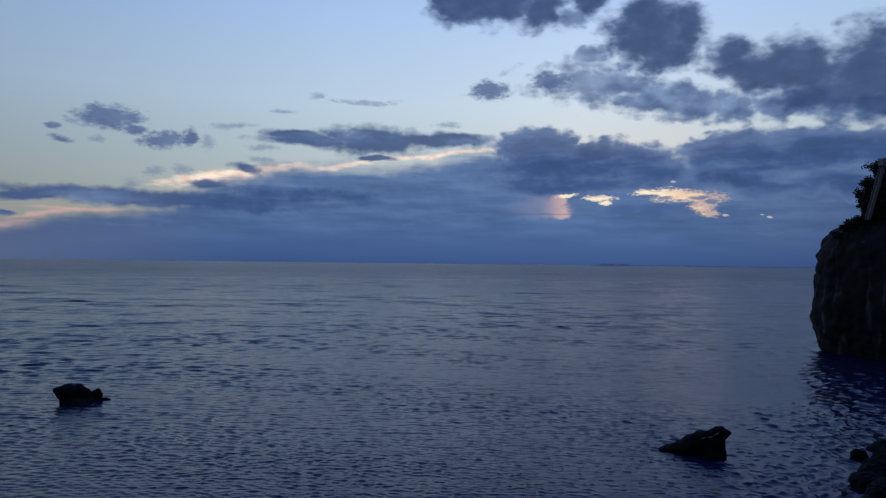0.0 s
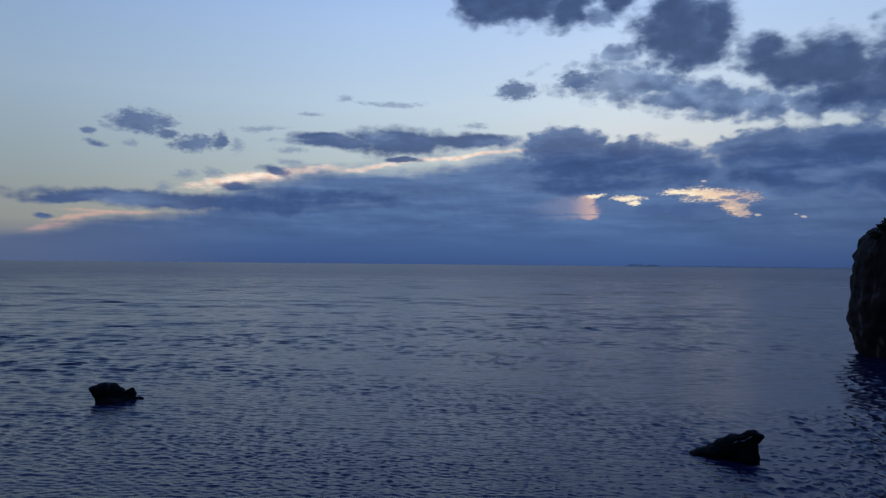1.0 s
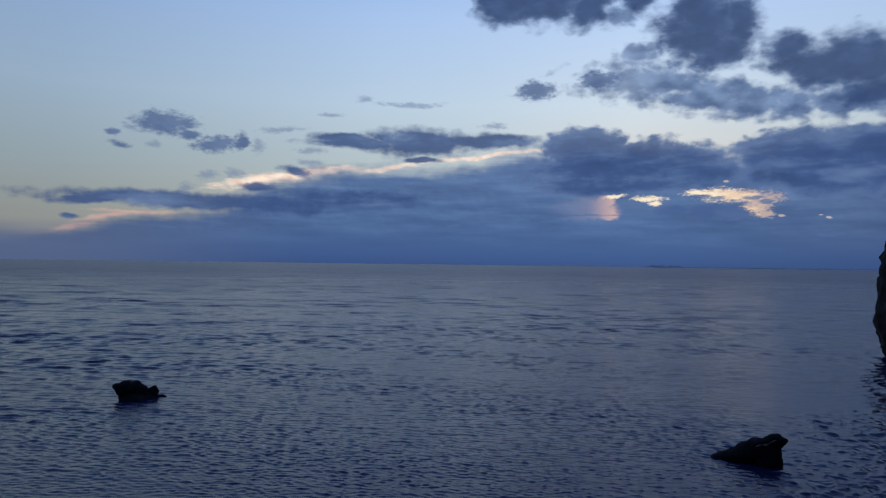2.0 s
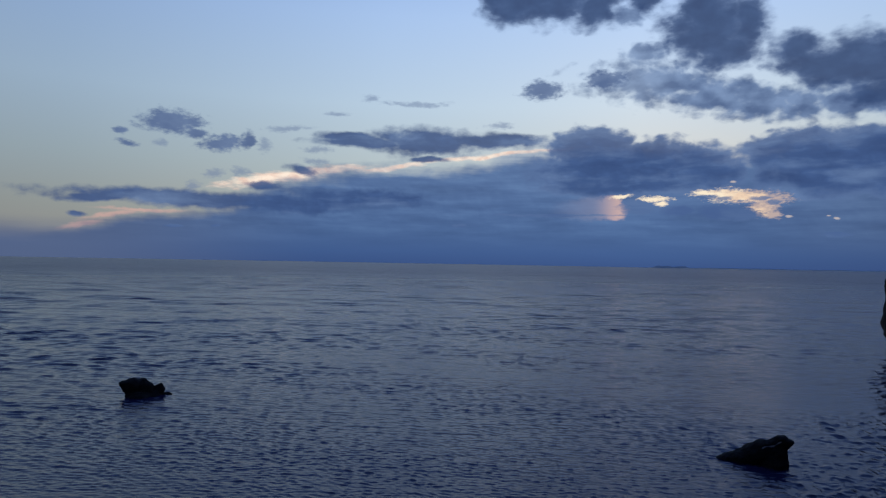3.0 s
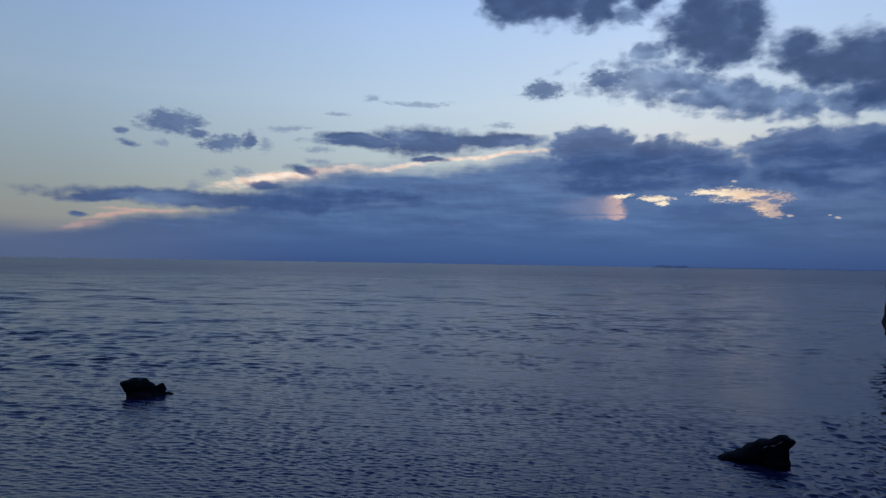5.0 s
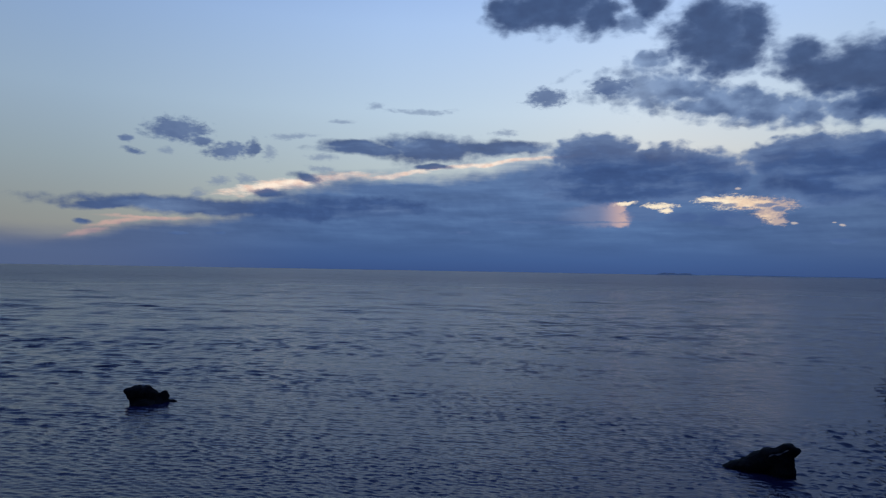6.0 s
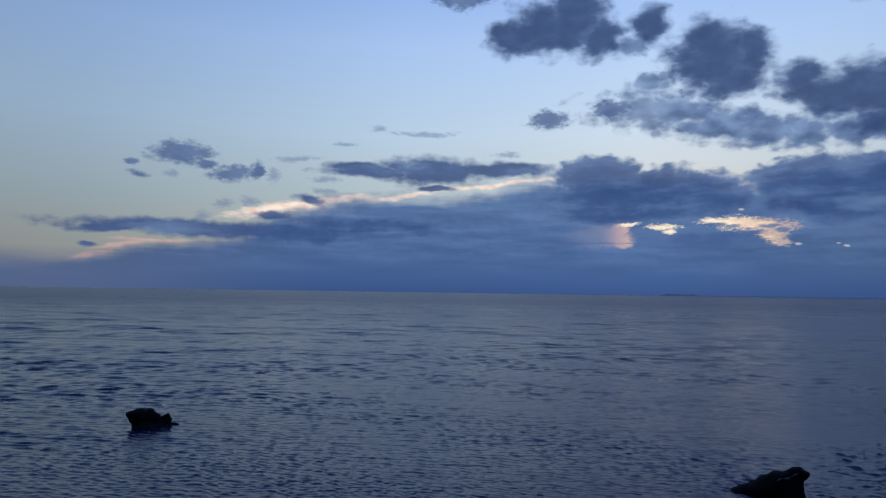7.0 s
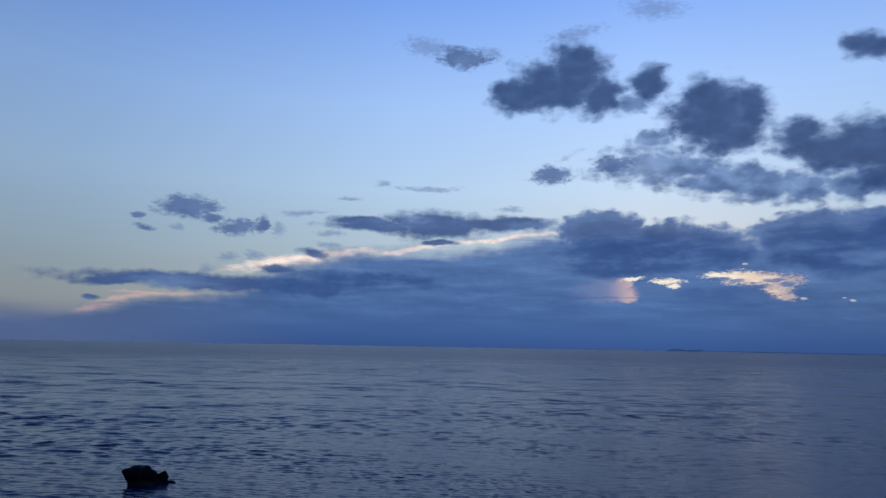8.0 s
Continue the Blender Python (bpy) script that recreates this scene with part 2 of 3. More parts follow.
film.puff(-15.8, 8.35, 0.92, 0.23, -7)
film.puff(-28.2, 9.11, 0.46, 0.21, -9)
film.puff(-19.7, 9.69, 0.62, 0.46, -36)
film.puff(-7.1, 13.64, 2.21, 0.19, 2)
film.puff(-11.2, 13.9, 0.58, 0.19, 3)
film.puff(-14.2, 12.56, 0.84, 0.14, 4)
sky = film.over(sky, fray, 2.6, 0.8, linear(104, 122, 156), 0.55)
scrap = Layer(bent)
scrap.puff(9.5, 15.57, 1.67, 0.66, -3)
scrap.puff(-4.3, 24.72, 1.99, 0.82, 0)
scrap.puff(-31.1, 9.85, 0.51, 0.29, 7)
scrap.puff(-30.5, 8.96, 0.81, 0.25, -4)
scrap.puff(-21.4, 10.01, 0.6, 0.63, -25)
scrap.puff(4, 14.72, 1.59, 0.65, -0)
scrap.puff(-27.4, 10.9, 2.2, 0.8, 6)
scrap.puff(-25.6, 10.2, 1.0, 0.4, 0)
scrap.puff(-23.4, 9.6, 1.9, 0.6, 5)
sky = scrap.over(sky, W.math("MULTIPLY_ADD", fray, 0.42, W.math("MULTIPLY_ADD", grain, 0.55, W.math("MULTIPLY", heads, 0.06))), 2.7, 0.42, W.ramp(cloth, [(0.3, linear(74, 94, 134)), (0.7, linear(98, 118, 154))]), 0.92)
cumulus = Layer(bent)
cumulus.puff(4.5, 22.15, 5.04, 2.21, -3)
cumulus.puff(6.2, 23.88, 2.76, 1.9, -4)
cumulus.puff(1.1, 21.57, 2.56, 1.78, -1)
cumulus.puff(8.2, 21.25, 2.21, 1.83, -4)
cumulus.puff(17.7, 18.8, 4.15, 2.65, -6)
cumulus.puff(17.3, 20.18, 2.21, 1.76, -7)
cumulus.puff(20.1, 19.17, 1.48, 1.82, -7)
cumulus.puff(18.7, 17.13, 2.57, 1.55, -6)
cumulus.puff(12.5, 22.03, 1.65, 1.43, -6)
cumulus.puff(24, 16.7, 1.95, 1.27, -8)
cumulus.puff(26.6, 15.07, 4.05, 1.66, -8)
cumulus.puff(28.4, 15.42, 2.48, 2.03, -9)
cumulus.puff(28.9, 22.19, 1.79, 1.01, -12)
cumulus.puff(33.4, 13.99, 3.13, 3.55, -8)
cumulus.puff(36.6, 13.9, 3.87, 4.17, -9)
cumulus.puff(28.8, 14.67, 3.06, 1.65, -15)
cumulus.puff(31.1, 12.88, 3.66, 1.55, -7)
cumulus.puff(29.6, 12.7, 3.2, 1.2, -5)
cumulus.puff(34.5, 11.9, 3.2, 1.2, -5)
near_dark = W.ramp(cloth, [(0.3, linear(53, 72, 110)), (0.5, linear(57, 78, 117)), (0.7, linear(65, 87, 127))])
near_dark = W.mix(1.0, near_dark, W.ramp(relief, [(0.0, (0.97, 0.97, 0.98, 1)), (0.08, (1, 1, 1, 1)), (0.3, (1.07, 1.06, 1.05, 1))]), "MULTIPLY")
sky = cumulus.over(sky, W.math("MULTIPLY_ADD", fray, 0.22, W.math("MULTIPLY", puffy, 0.8)), 1.05, 0.32, near_dark, 0.96, linear(112, 134, 172))

back = W.add("ShaderNodeBackground")
W.link(sky, back.inputs[0])
back.inputs[1].default_value = 1.07
W.link(back.outputs[0], W.add("ShaderNodeOutputWorld").inputs[0])

sun_data = bpy.data.lights.new("sun", "SUN")
sun_data.energy, sun_data.angle, sun_data.color = 0.01, radians(70), (1.0, 0.86, 0.72)
sun = new("sun", sun_data)
sa, se = radians(SUN_AZIMUTH), radians(SUN_ELEVATION + 4)
sun.matrix_world = look((0, 0, 0), (-math.sin(sa) * math.cos(se), -math.cos(sa) * math.cos(se), -math.sin(se)))
sun.location = (0, 0, 60)


# ---------------------------------------------------------------- materials
def material(name):
    m = bpy.data.materials.new(name)
    m.use_nodes = True
    m.node_tree.nodes.clear()
    n = Nodes(m.node_tree)
    bsdf = n.add("ShaderNodeBsdfPrincipled")
    n.link(bsdf.outputs[0], n.add("ShaderNodeOutputMaterial").inputs[0])
    return m, n, bsdf, n.add("ShaderNodeTexCoord").outputs["Object"]


def bump(n, bsdf, h, strength, distance):
    b = n.add("ShaderNodeBump")
    b.inputs["Strength"].default_value, b.inputs["Distance"].default_value = strength, distance
    n.link(h, b.inputs["Height"])
    n.link(b.outputs[0], bsdf.inputs["Normal"])


def water_material():
    m, n, b, at = material("sea_water")
    patches = n.noise(n.mapping(at, rot=(0, 0, 12), scale=(0.35, 1.0, 1.0)), 0.02, 3.0, 0.5)
    n.put(b.inputs["Base Color"], n.ramp(patches, [(0.35, (0.01, 0.0103, 0.04, 1)), (0.65, (0.014, 0.015, 0.05, 1))]))
    b.inputs["IOR"].default_value = 1.333
    out = n.vec("LENGTH", at)
    # unseen small chop adds up to a rougher gloss far out
    n.put(b.inputs["Roughness"], n.math("ADD", n.smooth(out, 25.0, 150.0, 0.1, 0.18), n.smooth(out, 100.0, 900.0, 0.0, 0.17)))
    ripples = n.noise(n.mapping(at, rot=(0, 0, 6), scale=(0.55, 1.0, 1.0)), 2.4, 3.0, 0.6)
    chop = n.noise(n.mapping(at, rot=(0, 0, -7), scale=(0.35, 1.0, 1.0)), 0.8, 2.0, 0.5)
    swell = n.noise(n.mapping(at, rot=(0, 0, 4), scale=(0.5, 1.0, 1.0)), 0.42, 3.0, 0.6)
    relief = n.math("MULTIPLY_ADD", chop, 1.0, ripples)
    relief = n.math("MULTIPLY", relief, n.smooth(out, 40.0, 260.0, 1.0, 0.25))
    relief = n.math("MULTIPLY_ADD", swell, n.smooth(out, 60.0, 420.0, 0.0, 11.0), relief)
    bump(n, b, n.math("MULTIPLY", relief, n.smooth(patches, 0.25, 0.7, 0.6, 1.0)), 1.0, 0.08)
    return m


def rock_material(name, dark, pale, streaky=0.0, wet=0.3):
    m, n, b, at = material(name)
    coarse = n.noise(n.mapping(at, scale=(1.0, 1.0, 0.35 if streaky else 1.0)), 0.35 if streaky else 0.9, 6.0, 0.6)
    fine_grain = n.noise(at, 6.0, 8.0, 0.65)
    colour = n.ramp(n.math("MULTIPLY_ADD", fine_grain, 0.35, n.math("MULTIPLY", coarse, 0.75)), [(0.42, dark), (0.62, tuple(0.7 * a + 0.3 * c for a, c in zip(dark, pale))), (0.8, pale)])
    if streaky:
        runs = n.noise(n.mapping(at, scale=(0.8, 0.8, 0.09)), 1.0, 3.0, 0.5)
        colour = n.mix(n.math("MULTIPLY", n.smooth(runs, 0.57, 0.72), streaky), colour, tuple(min(1.0, 2.6 * c) for c in pale))
    n.put(b.inputs["Base Color"], colour)
    b.inputs["Specular IOR Level"].default_value = 0.4 if streaky else 0.25
    n.put(b.inputs["Roughness"], n.smooth(coarse, 0.35, 0.65, 0.9, 1.0 - wet))
    bump(n, b, n.math("MULTIPLY_ADD", fine_grain, 0.4, coarse), 0.6, 0.15)
    return m


def leaf_material():
    m, n, b, at = material("scrub_leaves")
    pick = n.add("ShaderNodeNewGeometry").outputs["Random Per Island"]
    n.put(b.inputs["Base Color"], n.ramp(pick, [(0.0, (0.02, 0.03, 0.016, 1)), (0.6, (0.035, 0.05, 0.022, 1)), (1.0, (0.06, 0.07, 0.03, 1))]))
    b.inputs["Roughness"].default_value = 0.6
    return m


def bark_material():
    m, n, b, at = material("grey_bark")
    g = n.noise(n.mapping(at, scale=(1, 1, 0.2)), 9.0, 6.0, 0.6)
    n.put(b.inputs["Base Color"], n.ramp(g, [(0.3, (0.04, 0.034, 0.028, 1)), (0.7, (0.12, 0.1, 0.08, 1))]))
    b.inputs["Roughness"].default_value = 0.9
    bump(n, b, g, 0.6, 0.03)
    return m


def concrete_material():
    m, n, b, at = material("weathered_concrete")
    stains = n.noise(n.mapping(at, scale=(1, 1, 0.25)), 1.3, 6.0, 0.6)
    pores = n.noise(at, 14.0, 5.0, 0.6)
    n.put(b.inputs["Base Color"], n.mix(n.math("MULTIPLY", pores, 0.25), n.ramp(stains, [(0.3, (0.15, 0.125, 0.11, 1)), (0.6, (0.27, 0.23, 0.2, 1))]), (0.13, 0.108, 0.094, 1)))
    b.inputs["Roughness"].default_value = 0.85
    bump(n, b, pores, 0.4, 0.02)
    return m


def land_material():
    m, n, b, at = material("hazed_far_land")
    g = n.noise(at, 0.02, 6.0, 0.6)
    # the haze of distance is mixed into the base colour, pale blue-grey
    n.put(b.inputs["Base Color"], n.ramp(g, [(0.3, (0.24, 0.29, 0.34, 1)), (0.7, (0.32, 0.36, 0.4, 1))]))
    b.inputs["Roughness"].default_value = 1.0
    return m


WATER = water_material()
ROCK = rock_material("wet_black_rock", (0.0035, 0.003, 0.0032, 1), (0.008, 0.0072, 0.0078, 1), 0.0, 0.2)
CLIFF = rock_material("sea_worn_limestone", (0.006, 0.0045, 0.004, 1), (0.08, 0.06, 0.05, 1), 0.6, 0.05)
# pale colour standing in for the reflection on the wedge rock's wet ridge
GLEAM = rock_material("wet_gleam", (0.25, 0.25, 0.26, 1), (0.5, 0.49, 0.5, 1), 0.0, 0.3)
LEAF, BARK, CONCRETE, LAND = leaf_material(), bark_material(), concrete_material(), land_material()


# ---------------------------------------------------------------- mesh helpers
def mesh_of(name, verts, faces, mat, smooth=True):
    me = bpy.data.meshes.new(name)
    verts, faces = np.asarray(verts, dtype=np.float32), np.asarray(faces, dtype=np.int32)
    me.vertices.add(len(verts))
    me.vertices.foreach_set("co", verts.ravel())
    k = faces.shape[1]
    me.loops.add(faces.size)
    me.loops.foreach_set("vertex_index", faces.ravel())
    me.polygons.add(len(faces))
    me.polygons.foreach_set("loop_start", np.arange(0, faces.size, k, dtype=np.int32))
    me.update(calc_edges=True)
    me.shade_smooth() if smooth else me.shade_flat()
    me.materials.append(mat)
    return me


def grid_faces(rows, cols, closed=False):
    i, j = np.meshgrid(np.arange(rows - 1), np.arange(cols if closed else cols - 1), indexing="ij")
    k = (j + 1) % cols
    return np.stack([i * cols + j, i * cols + k, (i + 1) * cols + k, (i + 1) * cols + j], -1).reshape(-1, 4)


def part(name, bm, mat, parent, label=""):
    me = bpy.data.meshes.new(name)
    bm.to_mesh(me)
    bm.free()
    me.materials.append(mat)
    ob = new(name, me)
    ob.parent = parent
    return tagged(ob, label)


# ---------------------------------------------------------------- sea
def build_sea():
    """One sheet of water to the horizon, with real waves as fine as its mesh can carry."""
    rng = np.random.default_rng(4)
    radii = [2.0, 10.0, 18.0, 25.0, 30.0]
    while radii[-1] < 4900:
        r = radii[-1]
        radii.append(r * (1 + min(0.008, 0.0019 + 0.000012 * r)))
    radii = np.array(radii)
    angle = np.radians(np.concatenate([np.arange(-39, 40, 0.105), np.linspace(44, 320, 70)[:-1]]))
    r, a = np.meshgrid(radii, angle, indexing="ij")
    x, y = r * np.sin(a), r * np.cos(a)
    step = np.maximum(np.gradient(radii)[:, None], r * np.gradient(angle)[None, :])
    z, dx, dy = np.zeros_like(x), np.zeros_like(x), np.zeros_like(x)
    # slicks and rough lanes
    calm = 0.88 + 0.24 * np.sin(x * 0.031 + 1.3 * np.sin(y * 0.017)) * np.sin(y * 0.043 + 0.9 * np.sin(x * 0.012 + 2)) + 0.2 * np.sin(y * 0.21 + 1.7 * np.sin(x * 0.05) + 0.04 * x)
    # sheltered water inside the cove, and the broken waves that the cliff foot throws back
    along = np.clip(((x - 22) * 43 + (y - 38) * 74) / (43 ** 2 + 74 ** 2), 0, 1.05)
    off = ((y - 38) * 43 - (x - 22) * 74) / math.hypot(43, 74) - 3 * np.sin(along * 9) - 2.5 * np.sin(along * 23 + 1)
    broken = np.where((r > 30) & (r < 140), 1 / (1 + np.exp(np.clip((off - 3.0) / 1.6, -50, 50))), 0.0)
    calm *= (1 - 0.55 * np.exp(-((x - 34) ** 2 / 160 + (y - 72) ** 2 / 420))) * (1 + 0.35 * np.exp(-((x - 18) ** 2 + (y - 48) ** 2) / 60)) * (1 + 0.15 * np.clip(-x / 60, 0, 1))
    longest = 0.62 * (r / 50) ** 1.37
    for i in range(230):
        cross = i >= 190
        length = 0.4 * (2.6 / 0.4) ** ((i - 190) / 40) if cross else 0.34 * (36.0 / 0.34) ** ((i + rng.random()) / 190)
        way_deg = rng.random() * 360 if cross else rng.normal(266, 10 if length > 2 else 17 if length > 1 else 24)
        k = 2 * math.pi / length
        kx, ky = k * math.cos(math.radians(way_deg)), k * math.sin(math.radians(way_deg))
        phase = rng.random() * 2 * math.pi
        if cross:
            slope = 0.065 * broken
        else:
            # chop at every distance, long swell only out at sea
            slope = (0.044 * np.clip(longest / length, 0.0, 1.0) ** 2.2 * np.clip(3.5 * length / longest, 0.6, 1.0) + 0.0015) * (1 - 0.7 * np.clip((r - 100) / 800, 0, 1) ** 0.6) * calm
        keep = np.clip((length / step - 1.9) / 1.6, 0, 1) * slope / k
        live = np.flatnonzero(keep.max(1) > 1e-4)
        if not len(live):
            continue
        cut = slice(live[0], live[-1] + 1)
        ph, w = kx * x[cut] + ky * y[cut] + phase, keep[cut]
        z[cut] += w * np.sin(ph)
        dx[cut] += 1.2 * w * np.cos(ph) * kx / k
        dy[cut] += 1.2 * w * np.cos(ph) * ky / k
    verts = np.stack([x + dx, y + dy, z], -1).reshape(-1, 3)
    me = mesh_of("sea", verts, grid_faces(len(radii), len(angle), closed=True)[:, ::-1], WATER)
    return tagged(new("water", me), "dark blue-grey rippled sea at dusk reaching the horizon", "sea", kind="structure")


# ---------------------------------------------------------------- rocks
def lump(lobes, fineness, rough, seed, sharp=1.0):
    """A rock as one skin round several lobes (x, y, z, half sizes), worn into ridges and pits."""
    bm = bmesh.new()
    bmesh.ops.create_icosphere(bm, subdivisions=fineness, radius=1.0)
    skin = bpy.data.meshes.new("rock")
    bm.to_mesh(skin)
    bm.free()
    ways = np.array([v.co for v in skin.vertices])
    heart = np.array((lobes[0][0] * 0.4, 0.0, 0.25))
    steps = np.linspace(0.02, 4.2, 170)
    reach = np.full(len(ways), 0.3)
    for t in steps:
        p = heart + ways * t
        full = sum(np.exp(-11.0 * (np.linalg.norm((p - np.array(q[:3])) / np.array(q[3:6]), axis=1) - 1)) for q in lobes)
        reach = np.where(full > 1, t, reach)
    for v, q in zip(skin.vertices, heart + ways * reach[:, None]):
        v.co = q
    skin.update()
    shift = Vector((seed * 3.7, seed * 1.9, seed * 5.3))
    normals = [Vector(v.normal) for v in skin.vertices]
    for v, facing in zip(skin.vertices, normals):
        p = v.co + shift
        big = noise.fractal(p * 0.9, 0.9, 2.0, 4)
        near, second = noise.voronoi(p * 1.3 * sharp)[0][:2]
        pit = noise.fractal(p * 4.0, 0.8, 2.0, 3)
        v.co += facing * rough * (1.0 * big + 0.35 * (0.35 - near) - 1.1 * max(0.0, 0.2 - (second - near)) + 0.28 * pit)
    skin.update()
    skin.shade_flat()
    return skin


def rock(name, lobes, az, dist, fineness, rough, seed, label, category="rock", group=""):
    me = lump(lobes, fineness, rough, seed)
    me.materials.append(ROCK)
    a = radians(az)
    ob = new(name, me)
    ob.matrix_world = pose(dist * math.sin(a), dist * math.cos(a), 0, 0, 0, -az)
    return tagged(ob, label, category, group)


rock("sea_rock", [
    (-1.3, 0, 1.1, 0.8, 0.9, 0.8), (-2.1, 0, 1.32, 0.48, 0.5, 0.32), (-1.85, 0, 0.9, 0.5, 0.6, 0.65), (-0.3, 0.1, 0.9, 0.62, 0.9, 0.86), (0.2, 0, 0.65, 0.55, 0.7, 0.72),
    (0.75, 0, 0.2, 0.5, 0.6, 0.55), (1.3, 0, 0.52, 0.38, 0.45, 0.64), (-0.9, 0, 0.0, 1.15, 1.0, 0.9), (-0.7, -0.6, -0.1, 1.2, 1.1, 0.6), (0.5, 0, -0.35, 1.35, 1.0, 0.7), (1.9, -0.1, -0.08, 0.55, 0.4, 0.26)],
    -28.7, 72.5, 6, 0.13, 1, "black jagged rock with three peaks rising from the sea")
wedge = rock("sea_rock", [
    (1.9, 0, 1.72, 0.52, 0.55, 0.48), (2.3, 0, 1.68, 0.32, 0.4, 0.34), (1.5, 0, 0.85, 0.74, 0.85, 0.92), (1.45, 0, 1.3, 0.6, 0.6, 0.62), (0.75, 0, 1.0, 0.84, 0.85, 0.82), (0.0, 0, 0.6, 0.86, 0.85, 0.7), (1.4, 0, 0.0, 0.92, 1.0, 0.9),
    (-0.75, 0, 0.28, 0.82, 0.75, 0.58), (-1.5, 0, 0.0, 0.7, 0.65, 0.5), (-2.15, 0, -0.2, 0.5, 0.45, 0.3), (0.0, 0, -0.6, 2.2, 1.1, 0.5)],
    21.05, 52.3, 6, 0.12, 2, "black wet wedge-shaped rock sloping into the sea")


def gleam_strip(stone):
    """A pale strip laid on a rock's skin, painting the gleam along its wet shoulder."""
    skin = BVHTree.FromPolygons([v.co for v in stone.data.vertices], [p.vertices for p in stone.data.polygons])
    bm, last = bmesh.new(), None
    for i in range(25):
        u = i / 24
        px, pz = 0.55 + 1.35 * u, 1.05 + 0.62 * u + 0.06 * math.sin(9 * u)
        wide = 0.06 * math.sin(math.pi * min(1, u + 0.04)) ** 0.5 * (0.7 + 0.5 * math.sin(17 * u))
        pair = []
        for h in (pz - wide, pz + wide):
            hit, facing, _, _ = skin.ray_cast(Vector((px, -4, h + 1.0)), Vector((0, 1, -0.25)).normalized())
            if hit is not None:
                pair.append(bm.verts.new(hit + facing * 0.012))
        if last and len(pair) == 2:
            bm.faces.new((last[0], pair[0], pair[1], last[1]))
        last = pair if len(pair) == 2 else None
    return part("wet_gleam", bm, GLEAM, stone, "thin pale strip painting the gleam along the wet shoulder")


gleam_strip(wedge)


# ---------------------------------------------------------------- cliff
def spline(points, count):
    """Points evenly spaced along a smooth curve."""
    p = [Vector(q) for q in points]
    p = [2 * p[0] - p[1]] + p + [2 * p[-1] - p[-2]]
    out = []
    for i in range(1, len(p) - 2):
        for k in range(24):
            t = k / 24
            out.append(0.5 * (2 * p[i] + (p[i + 1] - p[i - 1]) * t + (2 * p[i - 1] - 5 * p[i] + 4 * p[i + 1] - p[i + 2]) * t * t + (3 * p[i] - p[i - 1] - 3 * p[i + 1] + p[i + 2]) * t ** 3))
    out.append(p[-2])
    d = np.concatenate([[0], np.cumsum([(b - a).length for a, b in zip(out, out[1:])])])
    xyz = np.array(out)
    s = np.linspace(0, d[-1], count)
    return np.stack([np.interp(s, d, xyz[:, i]) for i in range(3)], -1)


# the shore from behind the headland, round its nose, along the cove to the ledge under the camera; the third number is the brink's height
SHORE = [(220, 150, 24), (130, 128, 23), (85, 118, 22), (67, 113, 21.3), (62.3, 106, 21), (65.8, 99, 21), (72, 88, 20), (70, 74, 19), (56, 62, 18), (43, 53, 17),
         (35, 43, 16), (29, 33, 15), (22, 20, 14), (12, 7, 13.4), (1, 1.6, 13.3), (-14, -3, 13.4), (-50, -14, 14), (-140, -30, 15)]
INLAND = Vector((130, 20))


def build_cliff():
    line = spline(SHORE, 1400)
    near_nose = np.hypot(line[:, 0] - 62, line[:, 1] - 105) < 26
    line = line[[i for i in range(len(line)) if near_nose[i] or i % 7 == 0]]
    tangent = np.gradient(line[:, :2], axis=0)
    tangent /= np.linalg.norm(tangent, axis=1)[:, None]
    normal = np.stack([tangent[:, 1], -tangent[:, 0]], -1)
    # outward is away from the land
    flip = np.sign(((line[:, :2] - np.array(INLAND)) * normal).sum(1))
    normal *= flip[:, None]
    verts = []
    prof_h = [-3.0, 0.0, 0.1, 0.21, 0.4, 0.76, 0.88, 0.95, 1.0]
    prof_o = [0.5, -0.2, 0.2, 1.0, 0.9, 0.35, -0.7, -1.9, -3.9]
    rows = 0
    for h in [-0.25, -0.1] + list(np.linspace(0, 1, 72)):
        off = np.interp(h if h >= 0 else h * 12, prof_h, prof_o)
        for (px, py, top), (nx, ny) in zip(line, normal):
            z = h * top
            q = Vector((px, py, z))
            n1 = noise.fractal(q * 0.11, 0.9, 2.0, 4)
            n2 = noise.fractal(Vector((px * 0.6, py * 0.6, z * 0.28)), 0.8, 2.0, 4)
            n3 = noise.ridged_multi_fractal(q * 0.5, 0.9, 2.0, 4, 1.0, 2.0) - 1.0
            n4 = noise.ridged_multi_fractal(Vector((px * 0.9, py * 0.9, z * 0.22)), 0.9, 2.1, 4, 1.0, 2.0) - 1.0
            o = off + 0.45 * n1 + 0.3 * n2 - (0.3 * n3 + 0.2 * n4) * (1 if h < 0.95 else 0.3)
            verts.append((px + nx * o, py + ny * o, z + 0.25 * n1))
        rows += 1
    for inward, rise in ((6.2, 0.5), (7.4, 2.5), (8.6, 5.0), (10.0, 7.2), (13.0, 9.0), (18.0, 10.0), (30.0, 11.0)):
        for (px, py, top), (nx, ny) in zip(line, normal):
            near = min(1.0, max(0.0, (math.hypot(px, py) - 60) / 40))
            q = Vector((px, py, inward))
            w = noise.fractal(q * 0.2, 0.9, 2.0, 4)
            verts.append((px - nx * inward, py - ny * inward, top + rise * near + 0.5 * w * near - 0.25 * (1 - near)))
        rows += 1
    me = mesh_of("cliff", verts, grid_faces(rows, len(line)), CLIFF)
    ob = new("cliff", me)
    return tagged(ob, "dark overhanging limestone sea cliff with pale vertical streaks", "cliff", kind="structure")


build_cliff()


